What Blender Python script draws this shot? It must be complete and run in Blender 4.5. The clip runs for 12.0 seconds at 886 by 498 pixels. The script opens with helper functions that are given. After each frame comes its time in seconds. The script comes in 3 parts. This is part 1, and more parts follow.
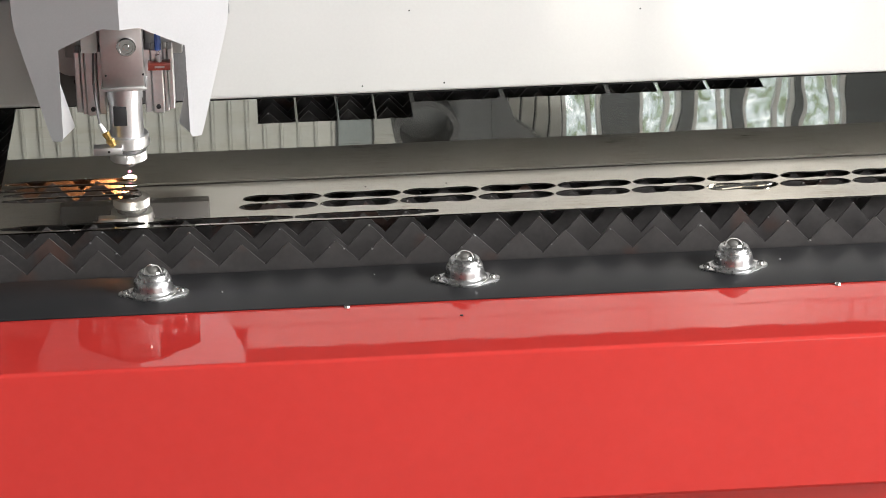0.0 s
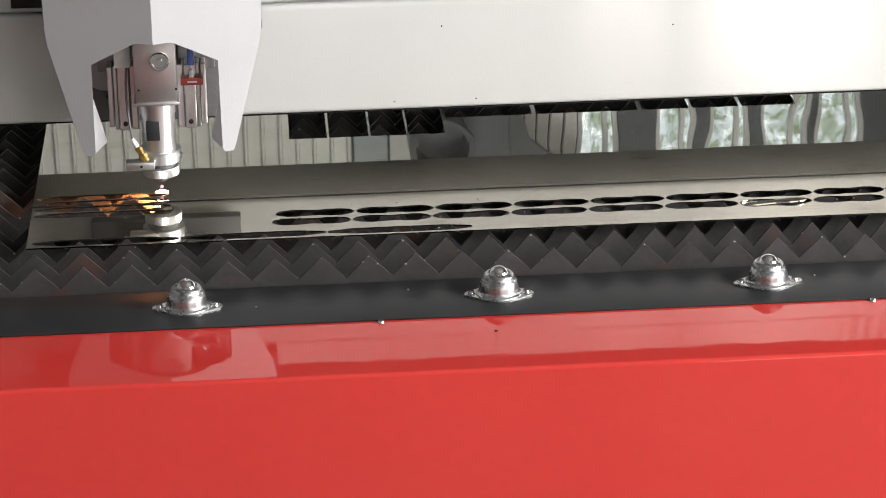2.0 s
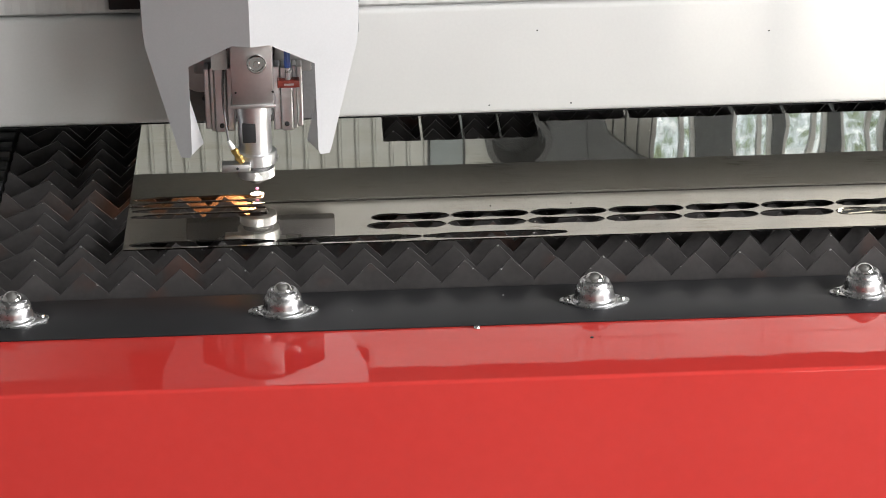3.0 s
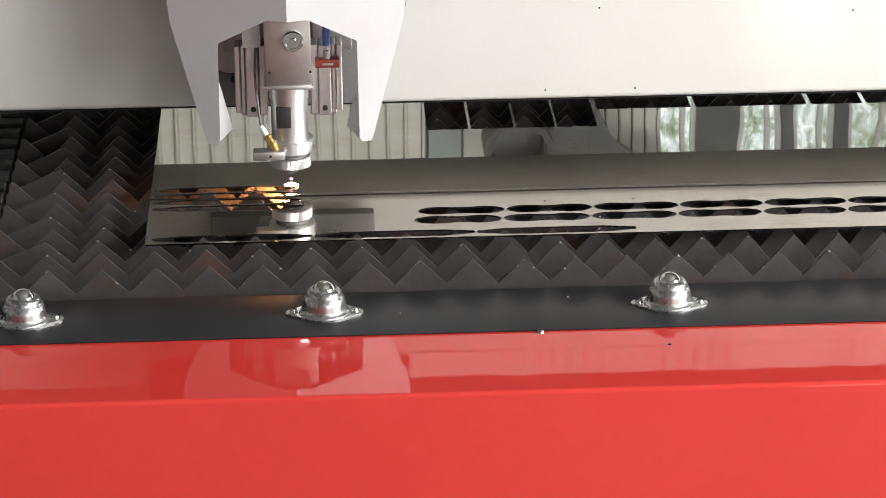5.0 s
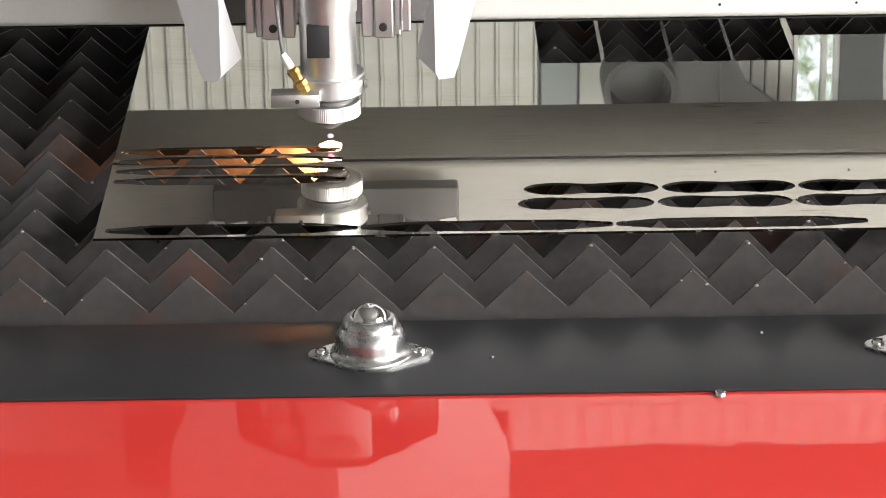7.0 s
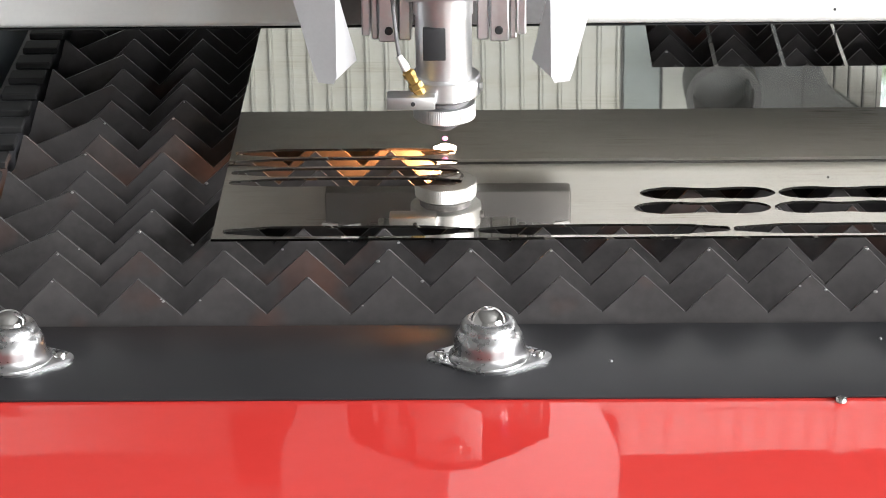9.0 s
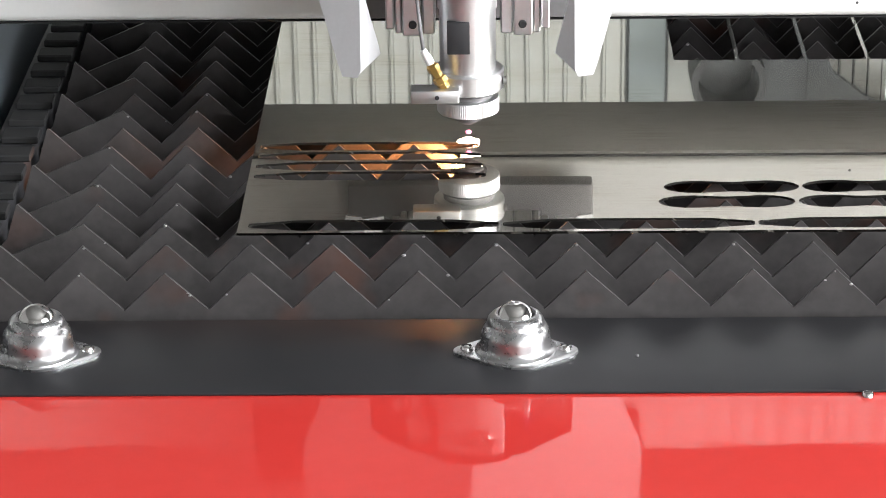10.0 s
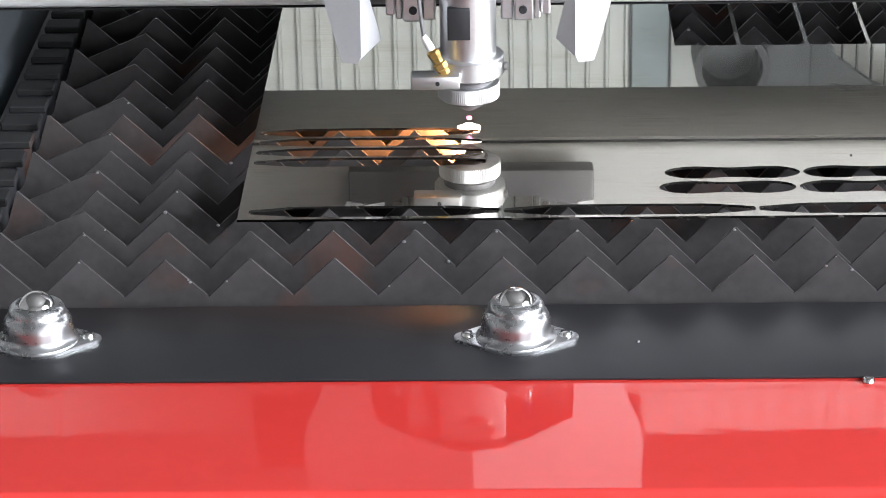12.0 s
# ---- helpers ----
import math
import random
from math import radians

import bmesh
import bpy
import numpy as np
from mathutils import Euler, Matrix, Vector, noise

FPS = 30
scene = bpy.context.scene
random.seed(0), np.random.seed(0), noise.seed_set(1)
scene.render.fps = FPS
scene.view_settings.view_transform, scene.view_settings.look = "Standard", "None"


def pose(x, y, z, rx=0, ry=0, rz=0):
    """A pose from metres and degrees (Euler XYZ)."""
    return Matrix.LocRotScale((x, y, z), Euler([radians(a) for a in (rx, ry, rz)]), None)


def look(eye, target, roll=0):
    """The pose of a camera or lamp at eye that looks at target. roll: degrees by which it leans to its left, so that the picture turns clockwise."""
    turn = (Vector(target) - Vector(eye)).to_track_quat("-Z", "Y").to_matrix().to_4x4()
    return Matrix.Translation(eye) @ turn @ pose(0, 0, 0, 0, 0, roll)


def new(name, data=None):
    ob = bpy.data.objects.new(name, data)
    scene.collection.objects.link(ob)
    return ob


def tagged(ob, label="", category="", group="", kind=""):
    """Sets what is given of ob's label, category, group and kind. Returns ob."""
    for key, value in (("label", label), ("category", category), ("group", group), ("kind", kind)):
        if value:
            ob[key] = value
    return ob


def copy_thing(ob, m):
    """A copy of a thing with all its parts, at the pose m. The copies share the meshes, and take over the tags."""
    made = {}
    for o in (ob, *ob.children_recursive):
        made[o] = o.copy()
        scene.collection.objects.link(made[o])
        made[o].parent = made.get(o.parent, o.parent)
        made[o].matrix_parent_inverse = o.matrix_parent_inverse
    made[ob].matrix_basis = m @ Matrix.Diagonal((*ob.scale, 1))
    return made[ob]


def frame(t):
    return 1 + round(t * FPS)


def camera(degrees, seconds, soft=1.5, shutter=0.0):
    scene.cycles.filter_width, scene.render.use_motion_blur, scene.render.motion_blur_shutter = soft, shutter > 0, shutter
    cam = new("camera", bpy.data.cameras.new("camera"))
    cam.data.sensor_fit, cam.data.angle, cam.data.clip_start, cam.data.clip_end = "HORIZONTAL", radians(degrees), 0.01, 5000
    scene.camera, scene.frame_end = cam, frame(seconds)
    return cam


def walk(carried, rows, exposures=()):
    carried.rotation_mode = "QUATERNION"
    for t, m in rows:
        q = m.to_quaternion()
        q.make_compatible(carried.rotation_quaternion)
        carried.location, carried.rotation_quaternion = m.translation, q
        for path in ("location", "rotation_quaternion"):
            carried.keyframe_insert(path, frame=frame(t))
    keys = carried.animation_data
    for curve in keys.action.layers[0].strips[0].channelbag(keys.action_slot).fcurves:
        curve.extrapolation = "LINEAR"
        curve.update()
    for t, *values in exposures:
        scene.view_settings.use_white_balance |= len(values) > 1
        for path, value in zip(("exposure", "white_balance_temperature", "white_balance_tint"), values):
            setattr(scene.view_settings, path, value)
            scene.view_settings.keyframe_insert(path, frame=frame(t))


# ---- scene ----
cam = camera(17.5, 12.0, 0.9)
walk(cam, [
    (0, pose(0.1094, -3.2314, 2.1787, 68.312, 1.019, -4.455)),
    (0.5, pose(0.1001, -3.2290, 2.1574, 68.704, 1.086, -4.612)),
    (1, pose(0.0911, -3.2280, 2.1769, 68.567, 0.867, -4.296)),
    (1.5, pose(0.0857, -3.2253, 2.1828, 68.515, 0.848, -4.205)),
    (2, pose(0.0803, -3.2263, 2.1696, 68.748, 0.966, -4.223)),
    (2.5, pose(0.0701, -3.2315, 2.1505, 69.149, 1.037, -3.770)),
    (3, pose(0.0471, -3.2206, 2.1918, 68.525, 0.925, -2.752)),
    (5, pose(-0.0265, -2.9023, 2.0438, 68.877, 0.437, -2.995)),
    (5.5, pose(-0.0234, -2.7429, 2.0098, 68.538, 0.390, -1.843)),
    (6, pose(-0.0228, -2.5997, 1.9339, 68.775, 0.586, -1.602)),
    (6.5, pose(0.0077, -1.9978, 1.7360, 67.914, 0.431, -1.066)),
    (7, pose(0.0231, -1.7781, 1.6584, 67.642, 0.606, -0.686)),
    (7.5, pose(0.0028, -1.7701, 1.6494, 67.898, 0.445, -0.813)),
    (9.5, pose(-0.0148, -1.7793, 1.6635, 67.557, 0.798, 1.154)),
    (10, pose(-0.0250, -1.7792, 1.6667, 67.411, 0.743, 0.868)),
    (10.5, pose(-0.0219, -1.7802, 1.6631, 67.502, 0.835, 0.868)),
    (11, pose(-0.0210, -1.7788, 1.6625, 67.560, 0.846, 0.928)),
    (11.5, pose(-0.0145, -1.7795, 1.6644, 67.231, 0.872, 1.132)),
    (12, pose(-0.0225, -1.7771, 1.6668, 67.111, 0.872, 0.902)),
], exposures=[(0, -0.34, 6550, 10), (1.5, -0.41, 6550, 10), (3, -0.46, 6500, 10), (5, -0.22, 6650, 10), (6, 0.03, 6800, 10), (7, 0.16, 6650, 10), (9.5, 0.32, 6300, 10), (11, 0.30, 6150, 10), (12, 0.30, 5950, 11)])

# ---- light ----
SUN_ELEV, SUN_AZ = radians(25), radians(12)
world = bpy.data.worlds.new("sky")
scene.world = world
world.use_nodes = True
wn = world.node_tree.nodes
sky = wn.new("ShaderNodeTexSky")
sky.sky_type, sky.sun_disc = "NISHITA", False
sky.sun_elevation, sky.sun_rotation = SUN_ELEV, math.pi + SUN_AZ
world.node_tree.links.new(sky.outputs[0], wn["Background"].inputs[0])
wn["Background"].inputs[1].default_value = 0.12

sun_way = Vector((math.sin(SUN_AZ) * math.cos(SUN_ELEV), math.cos(SUN_AZ) * math.cos(SUN_ELEV), -math.sin(SUN_ELEV)))
sun = new("sun", bpy.data.lights.new("sun", "SUN"))
sun.data.energy, sun.data.angle, sun.data.color = 4.0, radians(1.0), (1.0, 0.93, 0.82)
sun.matrix_world = look((0, -20, 15), Vector((0, -20, 15)) + sun_way)


def area_lamp(name, eye, target, w, h, watts, colour=(1, 1, 1)):
    lamp = new(name, bpy.data.lights.new(name, "AREA"))
    lamp.data.shape, lamp.data.size, lamp.data.size_y, lamp.data.energy, lamp.data.color = "RECTANGLE", w, h, watts, colour
    lamp.matrix_world = look(eye, target)
    return lamp


# added fill from the front, no such door is known
area_lamp("door_daylight", (3.4, -5.95, 1.4), (2.6, 0, 1.4), 3.8, 2.5, 80, (1.0, 0.99, 0.98))
# main light from the right, through a window out of view
area_lamp("side_daylight", (5.9, -2.3, 2.6), (0, -2.3, 1.6), 3.6, 2.8, 900, (1.0, 0.98, 0.95))
# two more added fills, for the back wall and the machine top
area_lamp("roof_daylight", (1.0, 5.8, 5.9), (0.8, 9.4, 3.4), 2.4, 1.5, 240, (0.97, 1.0, 1.0))
area_lamp("front_roof_daylight", (5.0, -3.1, 3.8), (0.3, 0.0, 0.9), 2.6, 1.6, 480, (1.0, 1.0, 1.0))

# ---- materials ----
def nodes_of(name):
    m = bpy.data.materials.new(name)
    m.use_nodes = True
    nt = m.node_tree
    return m, nt, nt.nodes["Principled BSDF"]


def ramp(nt, src, stops):
    r = nt.nodes.new("ShaderNodeValToRGB")
    while len(r.color_ramp.elements) < len(stops):
        r.color_ramp.elements.new(0.5)
    for e, (p, c) in zip(r.color_ramp.elements, stops):
        e.position, e.color = p, (*c, 1)
    nt.links.new(src, r.inputs[0])
    return r.outputs[0]


def noise_of(nt, scale, detail=4, stretch=None, rough=0.55):
    tc = nt.nodes.new("ShaderNodeTexCoord")
    n = nt.nodes.new("ShaderNodeTexNoise")
    n.inputs["Scale"].default_value, n.inputs["Detail"].default_value, n.inputs["Roughness"].default_value = scale, detail, rough
    if stretch:
        mp = nt.nodes.new("ShaderNodeMapping")
        mp.inputs["Scale"].default_value = stretch
        nt.links.new(tc.outputs["Object"], mp.inputs[0])
        nt.links.new(mp.outputs[0], n.inputs[0])
    else:
        nt.links.new(tc.outputs["Object"], n.inputs[0])
    return n.outputs[0]


def mix(nt, fac, a, b, mode="MIX"):
    m = nt.nodes.new("ShaderNodeMix")
    m.data_type, m.blend_type = "RGBA", mode
    for sock, v in ((m.inputs[0], fac), (m.inputs[6], a), (m.inputs[7], b)):
        if isinstance(v, (int, float)):
            sock.default_value = v
        elif isinstance(v, tuple):
            sock.default_value = (*v, 1)
        else:
            nt.links.new(v, sock)
    return m.outputs[2]


def bump(nt, p, src, dist, strength=0.5):
    b = nt.nodes.new("ShaderNodeBump")
    b.inputs["Strength"].default_value, b.inputs["Distance"].default_value = strength, dist
    nt.links.new(src, b.inputs["Height"])
    nt.links.new(b.outputs[0], p.inputs["Normal"])
    return b


def surface(name, dark, light, rough=(0.4, 0.5), metal=0.0, scale=20, fine=300, relief=0.0003, coat=0.0, stretch=None, spec=0.5):
    m, nt, p = nodes_of(name)
    big, small = noise_of(nt, scale, 5, stretch), noise_of(nt, fine, 3, stretch)
    both = mix(nt, 0.35, big, small)
    nt.links.new(ramp(nt, both, [(0.3, dark), (0.7, light)]), p.inputs["Base Color"])
    r = ramp(nt, both, [(0.3, (rough[0],) * 3), (0.7, (rough[1],) * 3)])
    nt.links.new(r, p.inputs["Roughness"])
    p.inputs["Metallic"].default_value = metal
    p.inputs["Coat Weight"].default_value = coat
    p.inputs["Coat Roughness"].default_value = 0.035
    p.inputs["Specular IOR Level"].default_value = spec
    if relief:
        bump(nt, p, small, relief)
    return m


RED = surface("red_gloss_paint", (0.48, 0.032, 0.027), (0.53, 0.038, 0.032), (0.50, 0.56), 0, 3, 60, 0, 1.0, None, 0.0)
def waved_coat(m, scale, dist):
    nt = m.node_tree
    b = nt.nodes.new("ShaderNodeBump")
    b.inputs["Strength"].default_value, b.inputs["Distance"].default_value = 0.5, dist
    nt.links.new(noise_of(nt, scale, 2, (0.5, 1.0, 1.0)), b.inputs["Height"])
    nt.links.new(b.outputs[0], nt.nodes["Principled BSDF"].inputs["Coat Normal"])


waved_coat(RED, 26, 0.0003)
WHITE = surface("white_paint", (0.50, 0.50, 0.493), (0.55, 0.55, 0.54), (0.34, 0.42), 0, 5, 250, 0.00004)
HOOD = surface("light_grey_paint", (0.40, 0.402, 0.415), (0.45, 0.452, 0.465), (0.36, 0.45), 0, 7, 400, 0.00005)
BLACK = surface("black_powder_coat", (0.014, 0.014, 0.016), (0.024, 0.024, 0.026), (0.38, 0.48), 0, 9, 900, 0.00002, 0.0, None, 0.35)
RUBBER = surface("black_rubber", (0.010, 0.010, 0.011), (0.02, 0.02, 0.02), (0.6, 0.75), 0, 30, 700, 0.0001, 0.0, None, 0.2)
CHROME = surface("polished_steel", (0.62, 0.61, 0.60), (0.74, 0.73, 0.72), (0.06, 0.11), 1, 40, 600, 0)
ZINC = surface("zinc_plated_steel", (0.42, 0.42, 0.43), (0.54, 0.54, 0.55), (0.24, 0.32), 1, 30, 300, 0)
ALU = surface("machined_aluminium", (0.62, 0.62, 0.63), (0.74, 0.74, 0.75), (0.33, 0.40), 1, 20, 200, 0)
ALU_DULL = surface("brushed_aluminium", (0.50, 0.49, 0.49), (0.60, 0.59, 0.59), (0.34, 0.42), 1, 15, 200, 0)
BRASS = surface("brass", (0.50, 0.33, 0.10), (0.68, 0.47, 0.18), (0.25, 0.4), 1, 90, 900, 0.0002)
RED_PLASTIC = surface("red_plastic", (0.12, 0.016, 0.010), (0.17, 0.022, 0.013), (0.35, 0.45), 0, 40, 500, 0)
BLUE_PLASTIC = surface("blue_plastic", (0.02, 0.05, 0.22), (0.03, 0.08, 0.3), (0.3, 0.4), 0, 40, 500, 0)
WHITE_PLASTIC = surface("white_plastic", (0.7, 0.7, 0.69), (0.8, 0.8, 0.78), (0.3, 0.4), 0, 40, 500, 0)
GREY_STEEL = surface("grey_painted_steel", (0.10, 0.115, 0.13), (0.15, 0.165, 0.18), (0.4, 0.5), 0, 6, 300, 0.00005)
CONCRETE = surface("concrete", (0.14, 0.135, 0.13), (0.24, 0.235, 0.22), (0.55, 0.75), 0, 1.2, 40, 0.001)
PLASTER = surface("painted_wall", (0.24, 0.24, 0.235), (0.31, 0.31, 0.30), (0.6, 0.75), 0, 1.0, 60, 0.0005)
RIBBED = surface("galvanised_wall_sheet", (0.62, 0.63, 0.60), (0.74, 0.74, 0.71), (0.40, 0.55), 0, 0.9, 30, 0.0003)
DARKWALL = surface("dark_wall_panel", (0.05, 0.055, 0.06), (0.08, 0.085, 0.09), (0.5, 0.6), 0, 2, 40, 0)
BLUEWALL = surface("pale_blue_panel", (0.36, 0.42, 0.43), (0.44, 0.50, 0.51), (0.5, 0.6), 0, 2, 40, 0.0003)
FRAME = surface("white_window_frame", (0.7, 0.7, 0.69), (0.8, 0.8, 0.79), (0.4, 0.5), 0, 4, 60, 0)


def slat_material():
    """Dark burnt steel with heat tint, rust bloom and scratches."""
    m, nt, p = nodes_of("burnt_steel")
    info = nt.nodes.new("ShaderNodeObjectInfo")
    # every slat takes its own stretch of the pattern
    off, add, tc = nt.nodes.new("ShaderNodeVectorMath"), nt.nodes.new("ShaderNodeVectorMath"), nt.nodes.new("ShaderNodeTexCoord")
    off.operation, add.operation = "SCALE", "ADD"
    off.inputs[0].default_value = (37.0, 53.0, 11.0)
    nt.links.new(info.outputs["Random"], off.inputs["Scale"])
    nt.links.new(tc.outputs["Object"], add.inputs[0])
    nt.links.new(off.outputs[0], add.inputs[1])

    def grain(scale, detail):
        n = nt.nodes.new("ShaderNodeTexNoise")
        n.inputs["Scale"].default_value, n.inputs["Detail"].default_value = scale, detail
        nt.links.new(add.outputs[0], n.inputs[0])
        return n.outputs[0]

    big, small = grain(16, 5), grain(150, 5)
    base = ramp(nt, mix(nt, 0.5, big, small), [(0.3, (0.042, 0.040, 0.040)), (0.7, (0.086, 0.080, 0.079))])
    base = mix(nt, ramp(nt, info.outputs["Random"], [(0.0, (0.0,) * 3), (1.0, (0.45,) * 3)]), base, (0.048, 0.045, 0.046))
    rust = ramp(nt, grain(10, 3), [(0.60, (0, 0, 0)), (0.78, (0.6,) * 3)])
    nt.links.new(mix(nt, rust, base, (0.13, 0.045, 0.024)), p.inputs["Base Color"])
    nt.links.new(ramp(nt, small, [(0.3, (0.34,) * 3), (0.7, (0.52,) * 3)]), p.inputs["Roughness"])
    p.inputs["Metallic"].default_value = 0.35
    bump(nt, p, small, 0.0002)
    return m


def sheet_material():
    """Thin rolled stainless sheet: mirror-like with a faint brushed grain and slow waves."""
    m, nt, p = nodes_of("stainless_sheet")
    big, grain = noise_of(nt, 9, 4), noise_of(nt, 60, 4, (0.25, 9, 1))
    both = mix(nt, 0.4, big, grain)
    steel = ramp(nt, both, [(0.34, (0.35, 0.31, 0.245)), (0.44, (0.46, 0.432, 0.375)), (0.66, (0.53, 0.51, 0.465))])
    smudge = ramp(nt, noise_of(nt, 26, 6, (0.6, 1.6, 1), 0.7), [(0.60, (0, 0, 0)), (0.74, (0.55,) * 3)])
    nt.links.new(mix(nt, smudge, steel, (0.30, 0.255, 0.19)), p.inputs["Base Color"])
    nt.links.new(ramp(nt, both, [(0.3, (0.010,) * 3), (0.7, (0.022,) * 3)]), p.inputs["Roughness"])
    p.inputs["Metallic"].default_value = 1.0
    # slow buckles, stronger towards the free end of the sheet
    tc, sep, grow = nt.nodes.new("ShaderNodeTexCoord"), nt.nodes.new("ShaderNodeSeparateXYZ"), nt.nodes.new("ShaderNodeMapRange")
    nt.links.new(tc.outputs["Object"], sep.inputs[0])
    nt.links.new(sep.outputs[0], grow.inputs["Value"])
    for k, v in (("From Min", 0.25), ("From Max", 0.85), ("To Min", 0.12), ("To Max", 1.0)):
        grow.inputs[k].default_value = v
    mul = nt.nodes.new("ShaderNodeMath")
    mul.operation = "MULTIPLY"
    nt.links.new(noise_of(nt, 5.5, 1, (1.0, 0.6, 1)), mul.inputs[0])
    nt.links.new(grow.outputs[0], mul.inputs[1])
    b = bump(nt, p, mul.outputs[0], 0.0024, 0.35)
    # fine rolling haze under the mirror finish
    hazy = nt.nodes.new("ShaderNodeBsdfGlossy")
    hazy.inputs["Color"].default_value, hazy.inputs["Roughness"].default_value = (0.50, 0.485, 0.455, 1), 0.30
    nt.links.new(b.outputs[0], hazy.inputs["Normal"])
    mx = nt.nodes.new("ShaderNodeMixShader")
    mx.inputs[0].default_value = 0.22
    nt.links.new(p.outputs[0], mx.inputs[1])
    nt.links.new(hazy.outputs[0], mx.inputs[2])
    nt.links.new(mx.outputs[0], nt.nodes["Material Output"].inputs[0])
    return m


def glow(name, colour, strength):
    m, nt, p = nodes_of(name)
    p.inputs["Base Color"].default_value = (*colour, 1)
    p.inputs["Emission Color"].default_value = (*colour, 1)
    p.inputs["Emission Strength"].default_value = strength
    return m


def garden_material():
    """Distant foliage and bright sky behind the windows, self-lit in place of outdoor daylight."""
    m, nt, p = nodes_of("self_lit_garden")
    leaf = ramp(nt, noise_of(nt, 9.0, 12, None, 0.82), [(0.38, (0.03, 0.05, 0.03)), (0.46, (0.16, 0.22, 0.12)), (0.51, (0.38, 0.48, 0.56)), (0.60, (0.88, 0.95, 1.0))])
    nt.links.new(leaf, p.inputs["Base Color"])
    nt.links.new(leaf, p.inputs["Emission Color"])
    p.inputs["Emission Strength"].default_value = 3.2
    return m


SLAT, SHEET, GARDEN = slat_material(), sheet_material(), garden_material()
EDGE = surface("worn_steel_edge", (0.035, 0.034, 0.034), (0.10, 0.097, 0.095), (0.38, 0.5), 0.5, 30, 200, 0)
SLIDER = surface("dull_grey_steel", (0.10, 0.097, 0.10), (0.15, 0.147, 0.15), (0.4, 0.55), 0.2, 18, 200, 0)
UNDER = surface("grey_cover_steel", (0.42, 0.42, 0.42), (0.52, 0.52, 0.515), (0.4, 0.5), 0, 6, 100, 0)
SPARK = glow("white_hot_spark", (1.0, 0.80, 0.64), 7)
PLASMA = glow("pink_plasma", (1.0, 0.28, 0.48), 1.6)

GLASS, gnt, gp = nodes_of("clear_glass")
gp.inputs["Transmission Weight"].default_value, gp.inputs["Roughness"].default_value, gp.inputs["IOR"].default_value = 1.0, 0.0, 1.45


# ---- mesh helpers ----
def smooth(bm, angle=35):
    for f in bm.faces:
        f.smooth = True
    for e in bm.edges:
        if len(e.link_faces) == 2 and e.calc_face_angle(0) > radians(angle):
            e.smooth = False


def part(name, bm, material, parent=None, label="", flat=False):
    me = bpy.data.meshes.new(name)
    if not flat:
        smooth(bm)
    bm.to_mesh(me)
    bm.free()
    me.materials.append(material)
    ob = new(name, me)
    if parent is not None:
        ob.parent = parent
    if label:
        ob["label"] = label
    return ob


def thing(name, at, label, category, group="", kind=""):
    ob = new(name)
    ob.location = at
    return tagged(ob, label, category, group, kind)


def add_box(bm, lo, hi, bevel=0.0, seg=2):
    vs = bmesh.ops.create_cube(bm, size=1)["verts"]
    c, s = (Vector(lo) + Vector(hi)) / 2, Vector(hi) - Vector(lo)
    for v in vs:
        v.co = Vector((v.co.x * s.x, v.co.y * s.y, v.co.z * s.z)) + c
    if bevel:
        es = {e for v in vs for e in v.link_edges}
        bmesh.ops.bevel(bm, geom=list(es), offset=bevel, segments=seg, affect="EDGES", profile=0.5)
    return bm


def box(lo, hi, bevel=0.0, seg=2):
    return add_box(bmesh.new(), lo, hi, bevel, seg)


def add_lathe(bm, profile, seg=40, at=(0, 0, 0), m=None):
    """Turn (radius, height) pairs round the z axis."""
    rings = []
    for r, z in profile:
        if r < 1e-6:
            rings.append([bm.verts.new((0, 0, z))])
        else:
            rings.append([bm.verts.new((r * math.cos(2 * math.pi * k / seg), r * math.sin(2 * math.pi * k / seg), z)) for k in range(seg)])
    for a, b in zip(rings, rings[1:]):
        for k in range(seg):
            q = [a[k % len(a)], a[(k + 1) % len(a)], b[(k + 1) % len(b)], b[k % len(b)]]
            q = list(dict.fromkeys(q))
            if len(q) > 2:
                bm.faces.new(q)
    verts = [v for ring in rings for v in ring]
    if m is not None:
        bmesh.ops.transform(bm, matrix=m, verts=verts)
    bmesh.ops.translate(bm, vec=at, verts=verts)
    bmesh.ops.recalc_face_normals(bm, faces=bm.faces)
    return bm


def lathe(profile, seg=40, at=(0, 0, 0), m=None):
    return add_lathe(bmesh.new(), profile, seg, at, m)


def add_prism(bm, outline, axis, lo, hi):
    """A flat outline (pairs) drawn out along an axis from lo to hi."""
    def at(p, d):
        return {"x": (d, p[0], p[1]), "y": (p[0], d, p[1]), "z": (p[0], p[1], d)}[axis]
    a, b = [bm.verts.new(at(p, lo)) for p in outline], [bm.verts.new(at(p, hi)) for p in outline]
    bm.faces.new(a), bm.faces.new(b[::-1])
    for k in range(len(a)):
        bm.faces.new((a[k], b[k], b[(k + 1) % len(a)], a[(k + 1) % len(a)]))
    bmesh.ops.recalc_face_normals(bm, faces=bm.faces)
    return bm


def prism(outline, axis, lo, hi):
    return add_prism(bmesh.new(), outline, axis, lo, hi)


